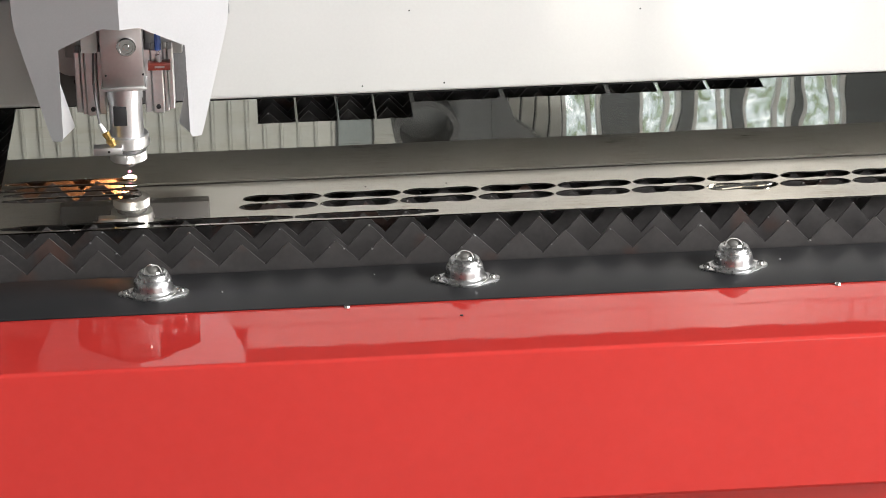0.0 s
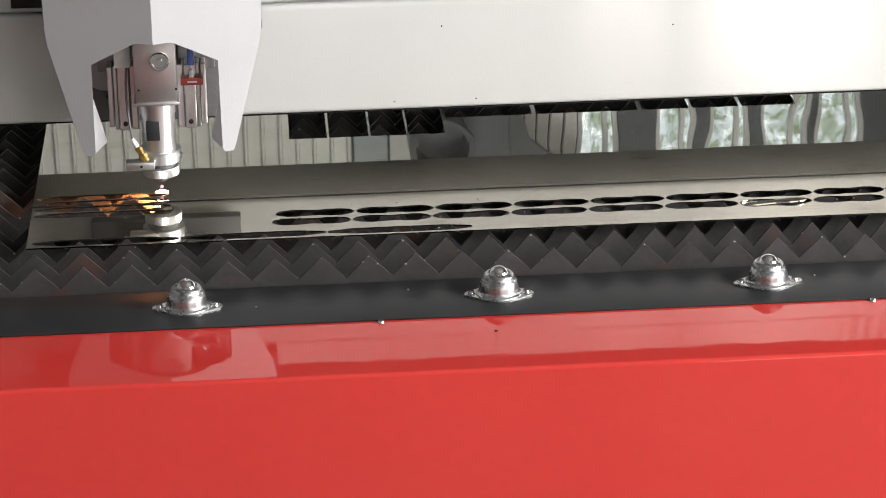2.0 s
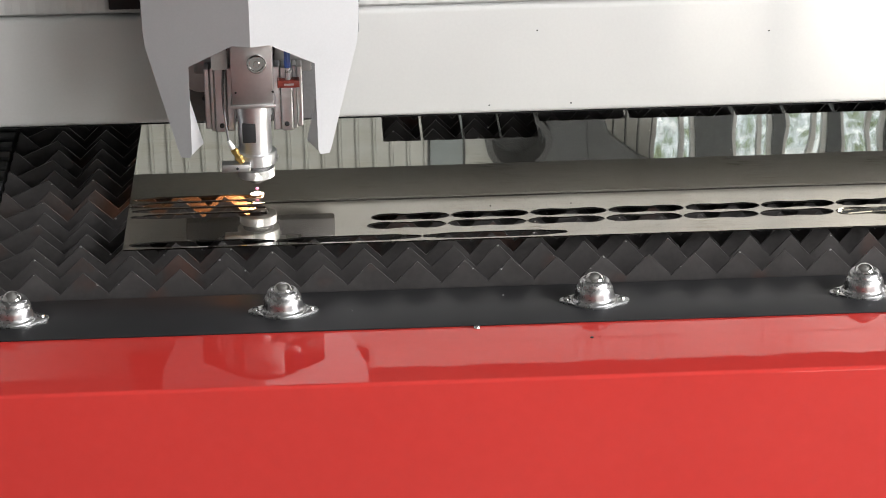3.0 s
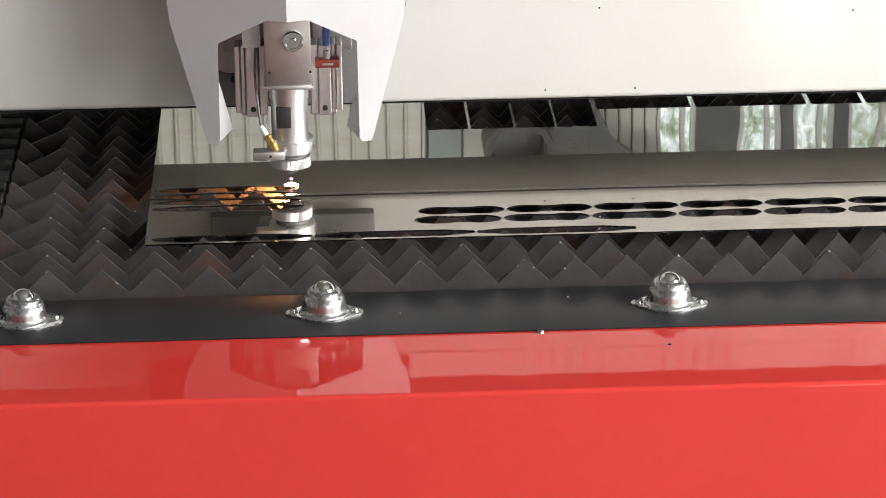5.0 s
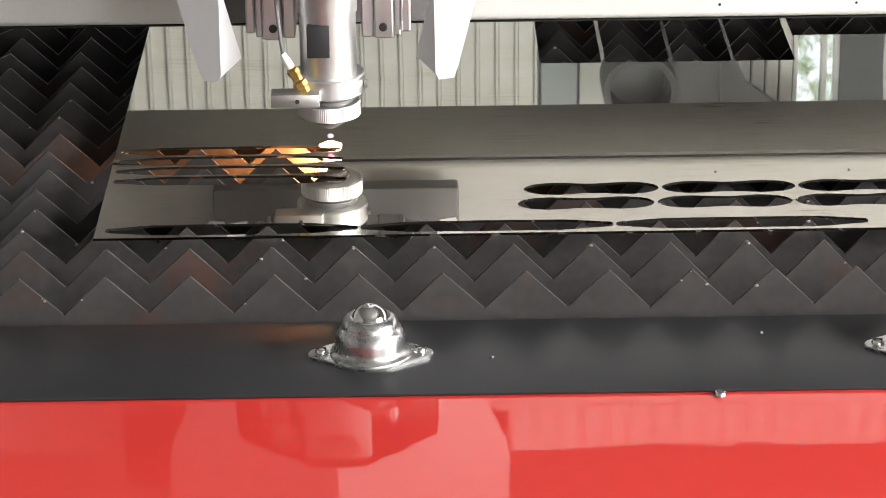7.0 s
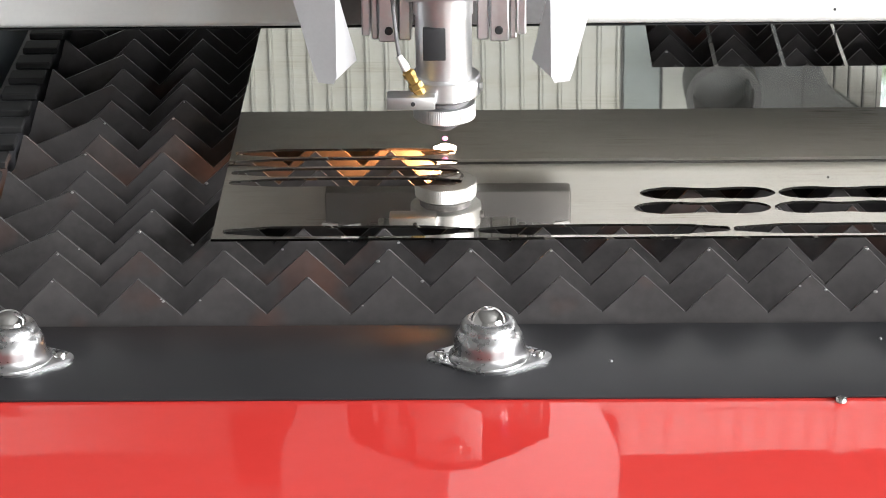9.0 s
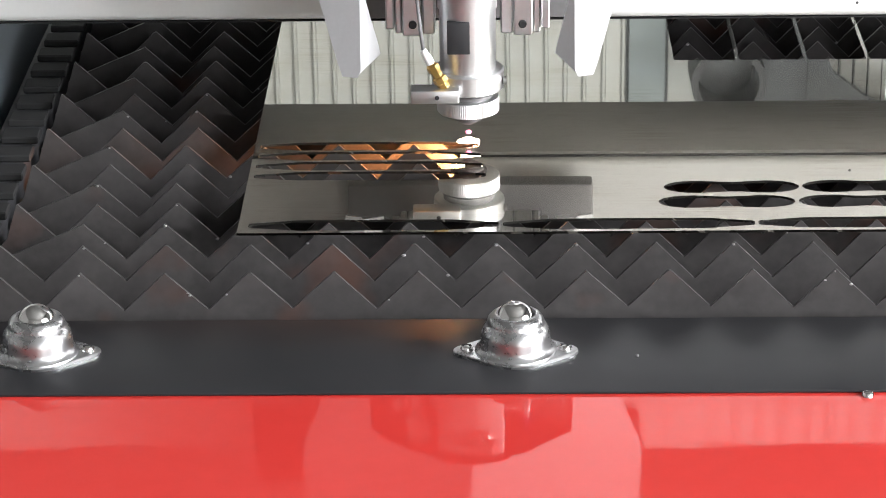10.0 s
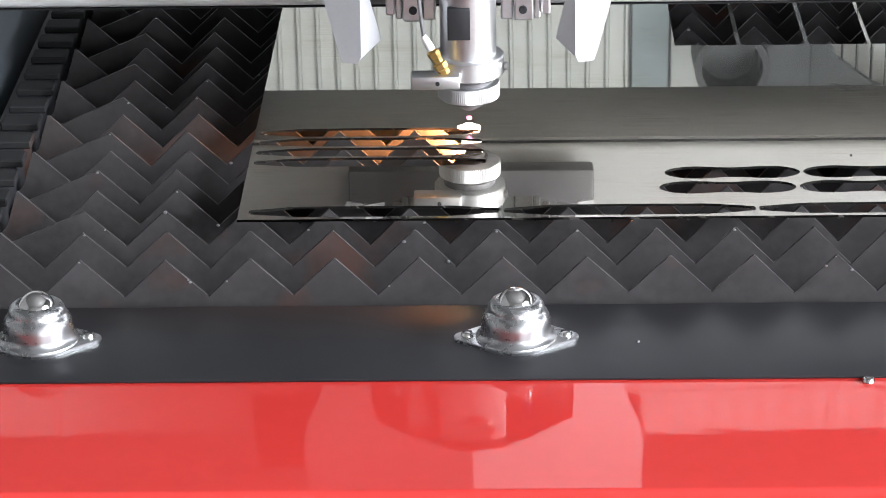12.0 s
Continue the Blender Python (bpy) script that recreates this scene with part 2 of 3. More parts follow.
def tube(points, radius, material, name, parent, label="", seg=10):
    """A cable or hose along a smooth line."""
    pts = [Vector(p) for p in points]
    fine = []
    for i in range(len(pts) - 1):
        p0, p1, p2, p3 = pts[max(i - 1, 0)], pts[i], pts[i + 1], pts[min(i + 2, len(pts) - 1)]
        for k in range(6):
            t = k / 6
            fine.append(0.5 * ((2 * p1) + (p2 - p0) * t + (2 * p0 - 5 * p1 + 4 * p2 - p3) * t * t + (3 * p1 - p0 - 3 * p2 + p3) * t ** 3))
    fine.append(pts[-1])
    bm = bmesh.new()
    rings = []
    for i, p in enumerate(fine):
        d = (fine[min(i + 1, len(fine) - 1)] - fine[max(i - 1, 0)]).normalized()
        u = d.cross(Vector((0.3, 1, 0.2))).normalized()
        w = d.cross(u)
        rings.append([bm.verts.new(p + radius * (u * math.cos(2 * math.pi * k / seg) + w * math.sin(2 * math.pi * k / seg))) for k in range(seg)])
    for a, b in zip(rings, rings[1:]):
        for k in range(seg):
            bm.faces.new((a[k], a[(k + 1) % seg], b[(k + 1) % seg], b[k]))
    bm.faces.new(rings[0][::-1]), bm.faces.new(rings[-1])
    bmesh.ops.recalc_face_normals(bm, faces=bm.faces)
    return part(name, bm, material, parent, label)


# ---- the workshop ----
X0, X1, Y0, Y1, H = -6.0, 6.0, -6.0, 10.0, 6.0
tagged(part("floor", box((X0, Y0, -0.1), (X1, Y1, 0.0)), CONCRETE), "grey worn concrete workshop floor", "floor", kind="structure")
tagged(part("ceiling", box((X0, Y0, H), (X1, Y1, H + 0.15)), PLASTER), "pale painted workshop ceiling", "ceiling", kind="structure")
tagged(part("wall_west", box((X0 - 0.2, Y0, 0), (X0, Y1, H)), PLASTER), "pale painted workshop side wall", "wall", kind="structure")


def wall_with_holes(name, axis, at0, at1, lo, hi, holes, material, label):
    """A wall along x (or y) with rectangular openings (a0, a1, z0, z1) that don't overlap along it."""
    bm = bmesh.new()
    def put(a, b, z0, z1):
        if b - a > 1e-4 and z1 - z0 > 1e-4:
            add_box(bm, (a, at0, z0) if axis == "x" else (at0, a, z0), (b, at1, z1) if axis == "x" else (at1, b, z1))
    pos = lo
    for a, b, z0, z1 in sorted(holes):
        put(pos, a, 0, H), put(a, b, 0, z0), put(a, b, z1, H)
        pos = b
    put(pos, hi, 0, H)
    return tagged(part(name, bm, material), label, "wall", kind="structure")


# unseen front wall: two narrow gaps added to shape sun patches on the beam
def gap_for(x, w, z0, z1, y=0.436):
    k = (y - Y0) / sun_way.y
    return (x - w / 2 - k * sun_way.x, x + w / 2 - k * sun_way.x, z0 - k * sun_way.z, z1 - k * sun_way.z)


# the door opening is added too, to let sky light in
wall_with_holes("wall_south", "x", Y0 - 0.02, Y0, X0, X1, [(1.45, 5.35, 0.1, 2.65), gap_for(0.790, 0.17, 0.96, 1.30), gap_for(0.572, 0.035, 0.98, 1.3)], PLASTER, "unseen pale front wall with an added door opening and light gaps")
wall_with_holes("wall_east", "y", X1, X1 + 0.2, Y0, Y1, [(-4.1, -0.5, 1.2, 4.0)], PLASTER, "pale side wall with a long window opening")
WIN = [(1.63, 1.83, 2.6, 5.2), (2.02, 2.22, 2.6, 5.2), (2.28, 2.48, 2.6, 5.2), (2.55, 2.79, 2.6, 5.2), (2.82, 3.04, 2.6, 5.2)]
wall_with_holes("wall_north", "x", Y1, Y1 + 0.2, X0, X1, WIN, DARKWALL, "dark back wall with high windows")
for i, (a, b, z0, z1) in enumerate(WIN):
    w = thing("window_%d" % (i + 1), ((a + b) / 2, Y1, z0), "tall white framed window with trees outside", "window", "back windows", "structure")
    hw = (b - a) / 2
    fr = bmesh.new()
    for u in (-hw, hw * 0.25, hw - 0.022):
        add_box(fr, (u, 0.03, 0), (u + 0.022, 0.09, z1 - z0))
    for u in (0, 0.85, z1 - z0 - 0.05):
        add_box(fr, (-hw + 0.023, 0.035, u), (hw - 0.023, 0.085, u + 0.05))
    part("window_frame", fr, FRAME, w)
    pane = part("pane", box((-hw + 0.03, 0.055, 0.03), (hw - 0.03, 0.061, z1 - z0 - 0.03)), GLASS, w)
    pane.visible_shadow = False
# glowing sheet of trees and sky, stands in for daylight outside
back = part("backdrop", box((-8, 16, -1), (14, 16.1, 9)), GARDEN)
tagged(back, "self-lit backdrop of trees and sky outside the windows", "backdrop", kind="structure")

# ribbed cladding on the back wall
bm = bmesh.new()
x = -5.86
while x < 0.46:
    add_box(bm, (x, Y1 - 0.012, 0), (x + 0.068, Y1 - 0.004, 5.6))
    add_prism(bm, [(x + 0.062, Y1 - 0.012), (x + 0.068, Y1 - 0.042), (x + 0.078, Y1 - 0.042), (x + 0.084, Y1 - 0.012)], "z", 0, 5.6)
    x += 0.083
tagged(part("wall_cladding", bm, RIBBED), "pale ribbed metal cladding on the back wall", "wall", kind="structure")
tagged(part("wall_panel", box((0.545, Y1 - 0.03, 0), (0.700, Y1 - 0.004, 5.6), 0.004), BLUEWALL), "smooth pale blue wall panel", "wall", kind="structure")
tagged(part("wall_panel", box((0.712, Y1 - 0.03, 0), (0.87, Y1 - 0.004, 5.6), 0.004), RIBBED), "narrow pale wall panel beside the column", "wall", kind="structure")
bm = bmesh.new()
for k in range(5):
    add_box(bm, (1.32 + 0.062 * k, Y1 - 0.03, 0), (1.374 + 0.062 * k, Y1 - 0.004, 5.6), 0.004, 1)
tagged(part("wall_panel", bm, RIBBED), "pale ribbed metal wall panel beside the window", "wall", kind="structure")
brace = thing("roof_brace", (1.27, Y1 - 0.25, 3.0), "dark slanting steel roof brace beside the column", "brace", kind="structure")
part("plate", prism([(0.0, 0.0), (0.03, 0.0), (0.06, 0.95), (0.12, 1.10), (0.27, 1.22), (0.48, 1.32), (0.50, 2.9), (0.0, 2.9)], "y", -0.02, 0.02), DARKWALL, brace)
tagged(part("steel_column", box((1.04, Y1 - 0.5, 0), (1.26, Y1 - 0.2, H), 0.01), DARKWALL), "dark painted steel column by the back wall", "column", kind="structure")

fan = thing("round_duct", (0.93, Y1 - 0.35, 4.03), "dark round ventilation duct by the back wall", "duct", kind="structure")
part("ring", lathe([(0.125, 0), (0.155, 0), (0.155, 0.25), (0.125, 0.25), (0.125, 0)], 40, (0, 0, 0), Matrix.Rotation(radians(90), 4, "X")), BLACK, fan)
part("disc", lathe([(0, 0.02), (0.124, 0.02), (0.124, 0.03), (0, 0.03)], 40, (0, 0, 0), Matrix.Rotation(radians(90), 4, "X")), DARKWALL, fan)
part("bracket", box((-0.012, -0.02, 0.15), (0.012, 0.02, 1.95)), BLACK, fan)

# ---- machine: bed and front ----
LEDGE = 0.85
bed = thing("machine_bed", (0, 0, 0), "dark steel cutting bed with a deep black tray", "machine bed")
bm = box((-0.68, 0.060, 0.02), (2.0, 0.066, 0.838))
part("front_plate", bm, BLACK, bed)
part("tray", box((-0.68, 0.07, 0.45), (2.0, 1.6, 0.47)), RUBBER, bed)
part("back_plate", box((-0.68, 1.6, 0.02), (2.0, 1.63, 0.86)), BLACK, bed)
part("base_frame", box((-0.64, 0.2, 0.0), (2.0, 1.5, 0.45), 0.01), BLACK, bed)
part("end_plate", box((-0.72, 0.066, 0.02), (-0.69, 1.6, 0.86)), BLACK, bed)

ledge = thing("front_ledge", (0, 0, LEDGE), "flat black powder-coated ledge along the cutting bed", "ledge")
part("plate", box((-1.2, -0.0625, -0.0018), (2.0, 0.057, 0.0), 0.0006, 2), BLACK, ledge)
part("back_lip", box((-1.2, 0.054, -0.06), (2.0, 0.0575, -0.0022)), BLACK, ledge)

front = thing("front_cover", (0, 0, 0), "glossy red painted steel cover on the machine front", "machine cover")
prof = [(-0.040, 0.8478), (-0.060, 0.8478)]
for k in range(9):
    a = radians(-0.7 + 90 * k / 8)
    prof.append((-0.2170 - 0.005 * math.sin(a), 0.8444 + 0.005 * math.cos(a)))
prof += [(-0.2220, 0.659), (-0.218, 0.654), (-0.150, 0.652), (-0.150, 0.650), (-0.040, 0.650)]
part("panel", prism(prof, "x", -1.2, 2.0), RED, front)
part("plinth", box((-1.2, -0.165, 0.08), (2.0, 0.03, 0.648), 0.004), RED, front)
part("kick_strip", box((-1.2, -0.14, 0.0), (2.0, 0.03, 0.079)), BLACK, front)


def screw(x, y, z, r, name="pan_head_screw", tilt=0, metal=CHROME):
    s = thing(name, (x, y, z), "small bright pan head screw in the machine front", "screw", "cover screws")
    s.matrix_basis = pose(x, y, z, tilt, 0, 30 * x)
    bm = lathe([(0, -0.001), (r, -0.001), (r, r * 0.25), (r * 0.8, r * 0.6), (r * 0.4, r * 0.75), (0, r * 0.78)], 18)
    part("head", bm, metal, s)
    part("slot", box((-r * 0.6, -r * 0.12, r * 0.66), (r * 0.6, r * 0.12, r * 0.8)), BLACK, s)
    return s


for sx in (0.2174, 0.8097, -0.42):
    screw(sx, -0.0672, 0.8482, 0.0042)
for sx, sy in ((0.0690, -0.007), (0.2548, 0.027), (0.7546, 0.017)):
    screw(sx, sy, LEDGE + 0.0006, 0.0013, "ledge_screw", 0, SLIDER)
plug = tagged(part("plug", lathe([(0, 0.0012), (0.0016, 0.0010), (0.0021, 0.0002), (0.0021, -0.001), (0, -0.001)], 18), RUBBER), "small black rubber plug in the red cover", "plug")
plug.location = (0.3510, -0.109, 0.8484)


def ball_unit():
    u = thing("ball_transfer_unit", (0, 0, LEDGE), "shiny steel ball transfer unit screwed to the black ledge", "ball caster", "ball casters along the ledge")
    n, out = 64, []
    for k in range(n):
        a = 2 * math.pi * k / n
        c, s = math.cos(a), math.sin(a)
        # rhombic flange with round ends
        r1 = 0.0265
        d = 0.0325
        # support of the hull of three circles, walked by direction
        best = max(((d, 0.0075), (-d, 0.0075), (0.0, r1)), key=lambda q: q[0] * c + q[1])
        out.append((best[0] + best[1] * c, best[1] * s))
    bm = prism(out, "z", 0.0, 0.0022)
    bmesh.ops.bevel(bm, geom=[e for e in bm.edges if abs(e.verts[0].co.z - e.verts[1].co.z) < 1e-6 and e.verts[0].co.z > 0.001], offset=0.0006, segments=1, affect="EDGES")
    flange = part("flange", bm, ZINC, u)
    part("housing", lathe([(0.0262, 0.0022), (0.0258, 0.0034), (0.0240, 0.0046), (0.0229, 0.0062), (0.0225, 0.0085), (0.0223, 0.0130), (0.0218, 0.0158), (0.0208, 0.0182), (0.0194, 0.0202),
                           (0.0186, 0.0210), (0.0183, 0.0218), (0.0182, 0.0228), (0.0176, 0.0246), (0.0164, 0.0262), (0.0148, 0.0273), (0.0130, 0.0276), (0.0125, 0.0266), (0.0, 0.0264)], 64), ZINC, u)
    bm = bmesh.new()
    bmesh.ops.create_uvsphere(bm, u_segments=40, v_segments=24, radius=0.0127, matrix=Matrix.Translation((0, 0, 0.0226)))
    part("ball", bm, CHROME, u, "mirror polished steel ball")
    for sx in (-0.0315, 0.0315):
        s = part("screw", lathe([(0.0042, 0.002), (0.0042, 0.0034), (0.0034, 0.0048), (0.0016, 0.0056), (0, 0.0057)], 20, (sx, 0, 0)), CHROME, u)
        part("slot", box((sx - 0.003, -0.0005, 0.0052), (sx + 0.003, 0.0005, 0.006)), BLACK, s)
    return u


unit = ball_unit()
unit.location, unit.scale = (-0.0131, 0, LEDGE), (1.06, 1.06, 1.06)
for bx, turn in ((-0.3381, 4), (0.3644, -3), (0.6942, 2)):
    copy_thing(unit, pose(bx, 0, LEDGE, 0, 0, turn))

# ---- toothed support slats ----
TIP, VALLEY = 0.8828, 0.8545
rng = random.Random(4)


def slat(y, anchor, pitch=0.0600, closing=0.0003):
    """One blade; its teeth stand a little closer towards the far end."""
    s = thing("support_slat", (0, y, 0), "dark burnt steel slat with sawtooth edge and slag", "slat", "bed slats")
    at = [anchor + pitch * k - closing * k * abs(k) for k in range(-3, 46)]
    at = [q for q in at if -0.385 < q < 1.75]
    top = [(-0.394, VALLEY - 0.004), (-0.390, VALLEY)]
    for tx, after in zip(at, at[1:]):
        j = rng.uniform(-0.0006, 0.0006)
        top += [(tx - 0.0012, TIP - 0.0012 + j), (tx, TIP - abs(j)), (tx + 0.0012, TIP - 0.0014 + j), ((tx + after) / 2, VALLEY + rng.uniform(-0.0008, 0.0008))]
    bm = bmesh.new()
    rows = []
    for d in (-0.0013, 0.0013):
        rows.append(([bm.verts.new((px, d, pz)) for px, pz in top], [bm.verts.new((px, d, 0.74)) for px, pz in top]))
    for (t, b), flip in zip(rows, (False, True)):
        for i in range(len(top) - 1):
            q = (b[i], b[i + 1], t[i + 1], t[i])
            bm.faces.new(q[::-1] if flip else q)
    for i in range(len(top) - 1):
        bm.faces.new((rows[0][0][i], rows[0][0][i + 1], rows[1][0][i + 1], rows[1][0][i])).material_index = 1
    part("blade", bm, SLAT, s, "", True).data.materials.append(EDGE)
    # beads of slag along the teeth
    bm = bmesh.new()
    for _ in range(26 if y < 0.45 else 6):
        i = rng.randrange(2, len(top) - 1)
        f, r = rng.random(), rng.uniform(0.0005, 0.0013)
        px, pz = top[i][0] * (1 - f) + top[i + 1][0] * f, top[i][1] * (1 - f) + top[i + 1][1] * f
        bmesh.ops.create_icosphere(bm, subdivisions=1, radius=r, matrix=Matrix.LocRotScale((px, -0.0012, pz - r), None, (1.4, 0.8, 1)))
    tagged(part("slag_beads", bm, ALU_DULL, s), kind="stuff")
    return s


slat(0.0656, -0.2573, 0.0594, 0.00012)
for i in range(33):
    slat(0.1158 + 0.0405 * i, -0.2665 if i % 2 else -0.2615)

# ---- slat holder at the end of the bed ----
rail = thing("slat_rail", (0, 0, 0), "dark steel rail with notched slat holders", "rail")
part("rail_body", box((-0.427, 0.066, 0.70), (-0.396, 1.6, 0.866), 0.002), BLACK, rail)
bm0 = box((-0.0150, -0.0110, 0.0), (0.0150, 0.0110, 0.006), 0.001, 1)
first = part("holder_tab", bm0, RUBBER, rail)
first.location = (-0.4060, 0.0970, 0.866)
for i in range(33):
    o = new("holder_tab", first.data)
    o.parent = rail
    o.location = (-0.4060, 0.1360 + 0.0405 * i, 0.866)
side = thing("side_guard", (0, 0, 0), "blue-grey painted steel guard beside the bed", "guard")
part("panel", prism([(-0.452, 0.70), (-0.440, 0.70), (-0.440, 0.858), (-0.490, 0.930), (-0.502, 0.930)], "y", 0.42, 1.6), GREY_STEEL, side)
part("post", box((-0.64, 0.44, 0.0), (-0.504, 1.6, 0.945), 0.004), GREY_STEEL, side)

# ---- stainless sheet with cut-outs ----
ZS = 0.8832


def spindle(a, b, y, w, ends=0.036):
    """A long slot with tapered blunt ends."""
    h, e = w / 2, w * 0.2
    up = [(a, e * 0.6), (a + 0.0015, e), (a + ends * 0.85, h * 0.9), (a + ends, h * 0.96), ((a + b) / 2, h), (b - ends, h * 0.96), (b - ends * 0.85, h * 0.9), (b - 0.0015, e), (b, e * 0.6)]
    return [(px, y + q) for px, q in up] + [(px, y - q) for px, q in up[::-1]]


def dumbbell(cx, y, length=0.0965, r=0.0122, waist=0.0098):
    out, n = [], 44
    e = 0.023
    d = length / 2 - e
    for k in range(n + 1):
        u = -d + 2 * d * k / n
        out.append((u, waist + (r - waist) * (0.5 - 0.5 * math.cos(math.pi * min(1, abs(u) / d)))))
    arc = [(d + e * math.sin(radians(a)), r * math.cos(radians(a))) for a in range(10, 180, 10)]
    pts = out + arc + [(u, -q) for u, q in out[::-1]] + [(-u, -q) for u, q in arc]
    return [(cx + u, y + q) for u, q in pts]


holes = []
for k in range(3):
    holes.append(spindle(-0.2050 + 0.1840 * k, -0.0235 + 0.1840 * k, 0.1455, 0.0205, 0.036))
for k, y in enumerate((0.2440, 0.2653, 0.2866, 0.3079)):
    holes.append(spindle(-0.2085, -0.0335 - 0.0018 * k, y, 0.0180, 0.034))
for k in range(12):
    # the spacing closes up slightly along the row
    cx, ln = 0.1490 + 0.1028 * k - 0.00063 * k * k, 0.1003 - 0.0012 * k
    holes.append(dumbbell(cx, 0.2168, ln))
    holes.append(dumbbell(cx - 0.0055, 0.1872, ln))
for a, b in ((0.1235, 0.1750), (0.1785, 0.2320), (0.2355, 0.2840), (0.2870, 0.3370)):
    holes.append([(a, 0.5075), (b, 0.5075), (b, 0.86), (a, 0.86)])
for a, b in ((0.3430, 0.4640), (0.4700, 0.6130), (0.6190, 0.6850), (0.6900, 0.7550), (0.7600, 0.8360)):
    holes.append([(a, 0.574), (b, 0.574), (b, 0.86), (a, 0.86)])
outer = [(-0.2125, 0.1311), (1.42, 0.1311), (1.42, 1.22), (-0.2125, 1.22)]
cu = bpy.data.curves.new("sheet_outline", "CURVE")
cu.dimensions, cu.fill_mode, cu.extrude = "2D", "BOTH", 0.0009
for loop in [outer] + holes:
    sp = cu.splines.new("POLY")
    sp.points.add(len(loop) - 1)
    for pt, (px, py) in zip(sp.points, loop):
        pt.co = (px, py, 0, 1)
    sp.use_cyclic_u = True
tmp = new("sheet_outline", cu)
me = bpy.data.meshes.new_from_object(tmp.evaluated_get(bpy.context.evaluated_depsgraph_get()))
bpy.data.objects.remove(tmp)
bpy.data.curves.remove(cu)
me.name = "stainless_sheet"
me.materials.clear()
me.materials.append(SHEET)
plate = tagged(new("stainless_sheet", me), "thin shiny stainless sheet with cut-out slots and dumbbell holes", "metal sheet")
plate.location = (0, 0, ZS + 0.0009)

# small cut-outs left lying tilted in their holes
for cx, cy, tx, ty in ((0.7330, 0.1872, -9, -2.0),):
    bm = prism([(px * 0.94, py * 0.9) for px, py in dumbbell(0, 0)], "z", -0.0008, 0.0008)
    piece = tagged(part("offcut", bm, SHEET, None, "", True), "small shiny dumbbell shaped offcut tilted in its hole", "offcut", "loose offcuts")
    piece.matrix_basis = pose(cx, cy, 0.8848, tx, ty, 1.5)

# ---- gantry beam ----
beam = thing("gantry_beam", (0, 0, 0), "long white painted gantry beam over the cutting bed", "gantry")
bm = box((-1.15, 0.436, 0.945), (1.75, 0.572, 1.0955), 0.007, 4)
part("bottom_cover", box((-1.15, 0.446, 0.9425), (1.75, 0.566, 0.9447)), UNDER, beam, "grey steel cover under the beam")
part("body", bm, WHITE, beam)
part("rail_cover", box((-1.15, 0.450, 1.0955), (1.75, 0.556, 1.0995), 0.001), ALU_DULL, beam)
part("slide_rail", box((-1.15, 0.470, 1.0995), (1.75, 0.54, 1.126), 0.002), ALU, beam)
bm = bmesh.new()
n = 286
for row, (y, z) in enumerate(((0.446, 1.0997), (0.446, 1.166), (0.56, 1.166))):
    for i in range(n):
        px = -1.15 + i * 0.0101
        bm.verts.new((px, y + (0.0008 if i % 2 and row < 2 else 0), z - (0.002 if i % 2 and row else 0)))
bm.verts.ensure_lookup_table()
for r in range(2):
    for i in range(n - 1):
        bm.faces.new([bm.verts[k] for k in (r * n + i, r * n + i + 1, (r + 1) * n + i + 1, (r + 1) * n + i)])
part("pleated_cover", bm, WHITE, beam, "white pleated dust cover", True)
part("seal_strip", box((-1.14, 0.4385, 0.9440), (1.74, 0.4430, 0.9446)), RUBBER, beam, "black seal strip")
for lx in (-1.14, 1.60):
    part("leg", box((lx, 0.44, 0.5), (lx + 0.14, 0.57, 0.944), 0.006), WHITE, beam)
for sx, sz in ((0.265, 0.957), (0.375, 0.957), (0.33, 1.06), (0.64, 1.05)):
    part("screw", lathe([(0, 0), (0.0012, 0), (0.0009, 0.0005), (0, 0.0006)], 12, (sx, 0.436, sz), Matrix.Rotation(radians(90), 4, "X")), BLACK, beam)

# ---- cutting head ----
XN, YN, HS = -0.047, 0.316, 1.055
head = thing("laser_cutter", (XN, YN, 0.885 * (1 - HS)), "grey hooded laser cutter carriage with bright nozzle", "laser cutter")
head.scale = (HS, HS, HS)
hood_w, ridge, side_y = 0.131, -0.042, 0.006


def facet(xs):
    return ridge + (side_y - ridge) * abs(xs) / hood_w


def hood_side(sgn):
    """One bent half of the hood: front facet with its leg."""
    pts = [(0.0, 1.30), (hood_w, 1.30), (hood_w, 1.100), (hood_w - 0.002, 1.078), (0.094, 0.948), (0.091, 0.9395), (0.080, 0.9395), (0.0775, 0.945), (0.0765, 1.057), (0.022, 1.088), (0.0, 1.088)]
    bm = bmesh.new()
    front = [bm.verts.new((sgn * px, facet(px), pz)) for px, pz in pts]
    rear = [bm.verts.new((sgn * px, facet(px) + 0.0022, pz)) for px, pz in pts]
    bm.faces.new(front if sgn > 0 else front[::-1])
    bm.faces.new(rear[::-1] if sgn > 0 else rear)
    for k in range(len(pts)):
        j = (k + 1) % len(pts)
        bm.faces.new((front[k], rear[k], rear[j], front[j]))
    bm.normal_update()
    bmesh.ops.triangulate(bm, faces=[f for f in bm.faces if len(f.verts) > 4])
    bmesh.ops.recalc_face_normals(bm, faces=bm.faces)
    return bm


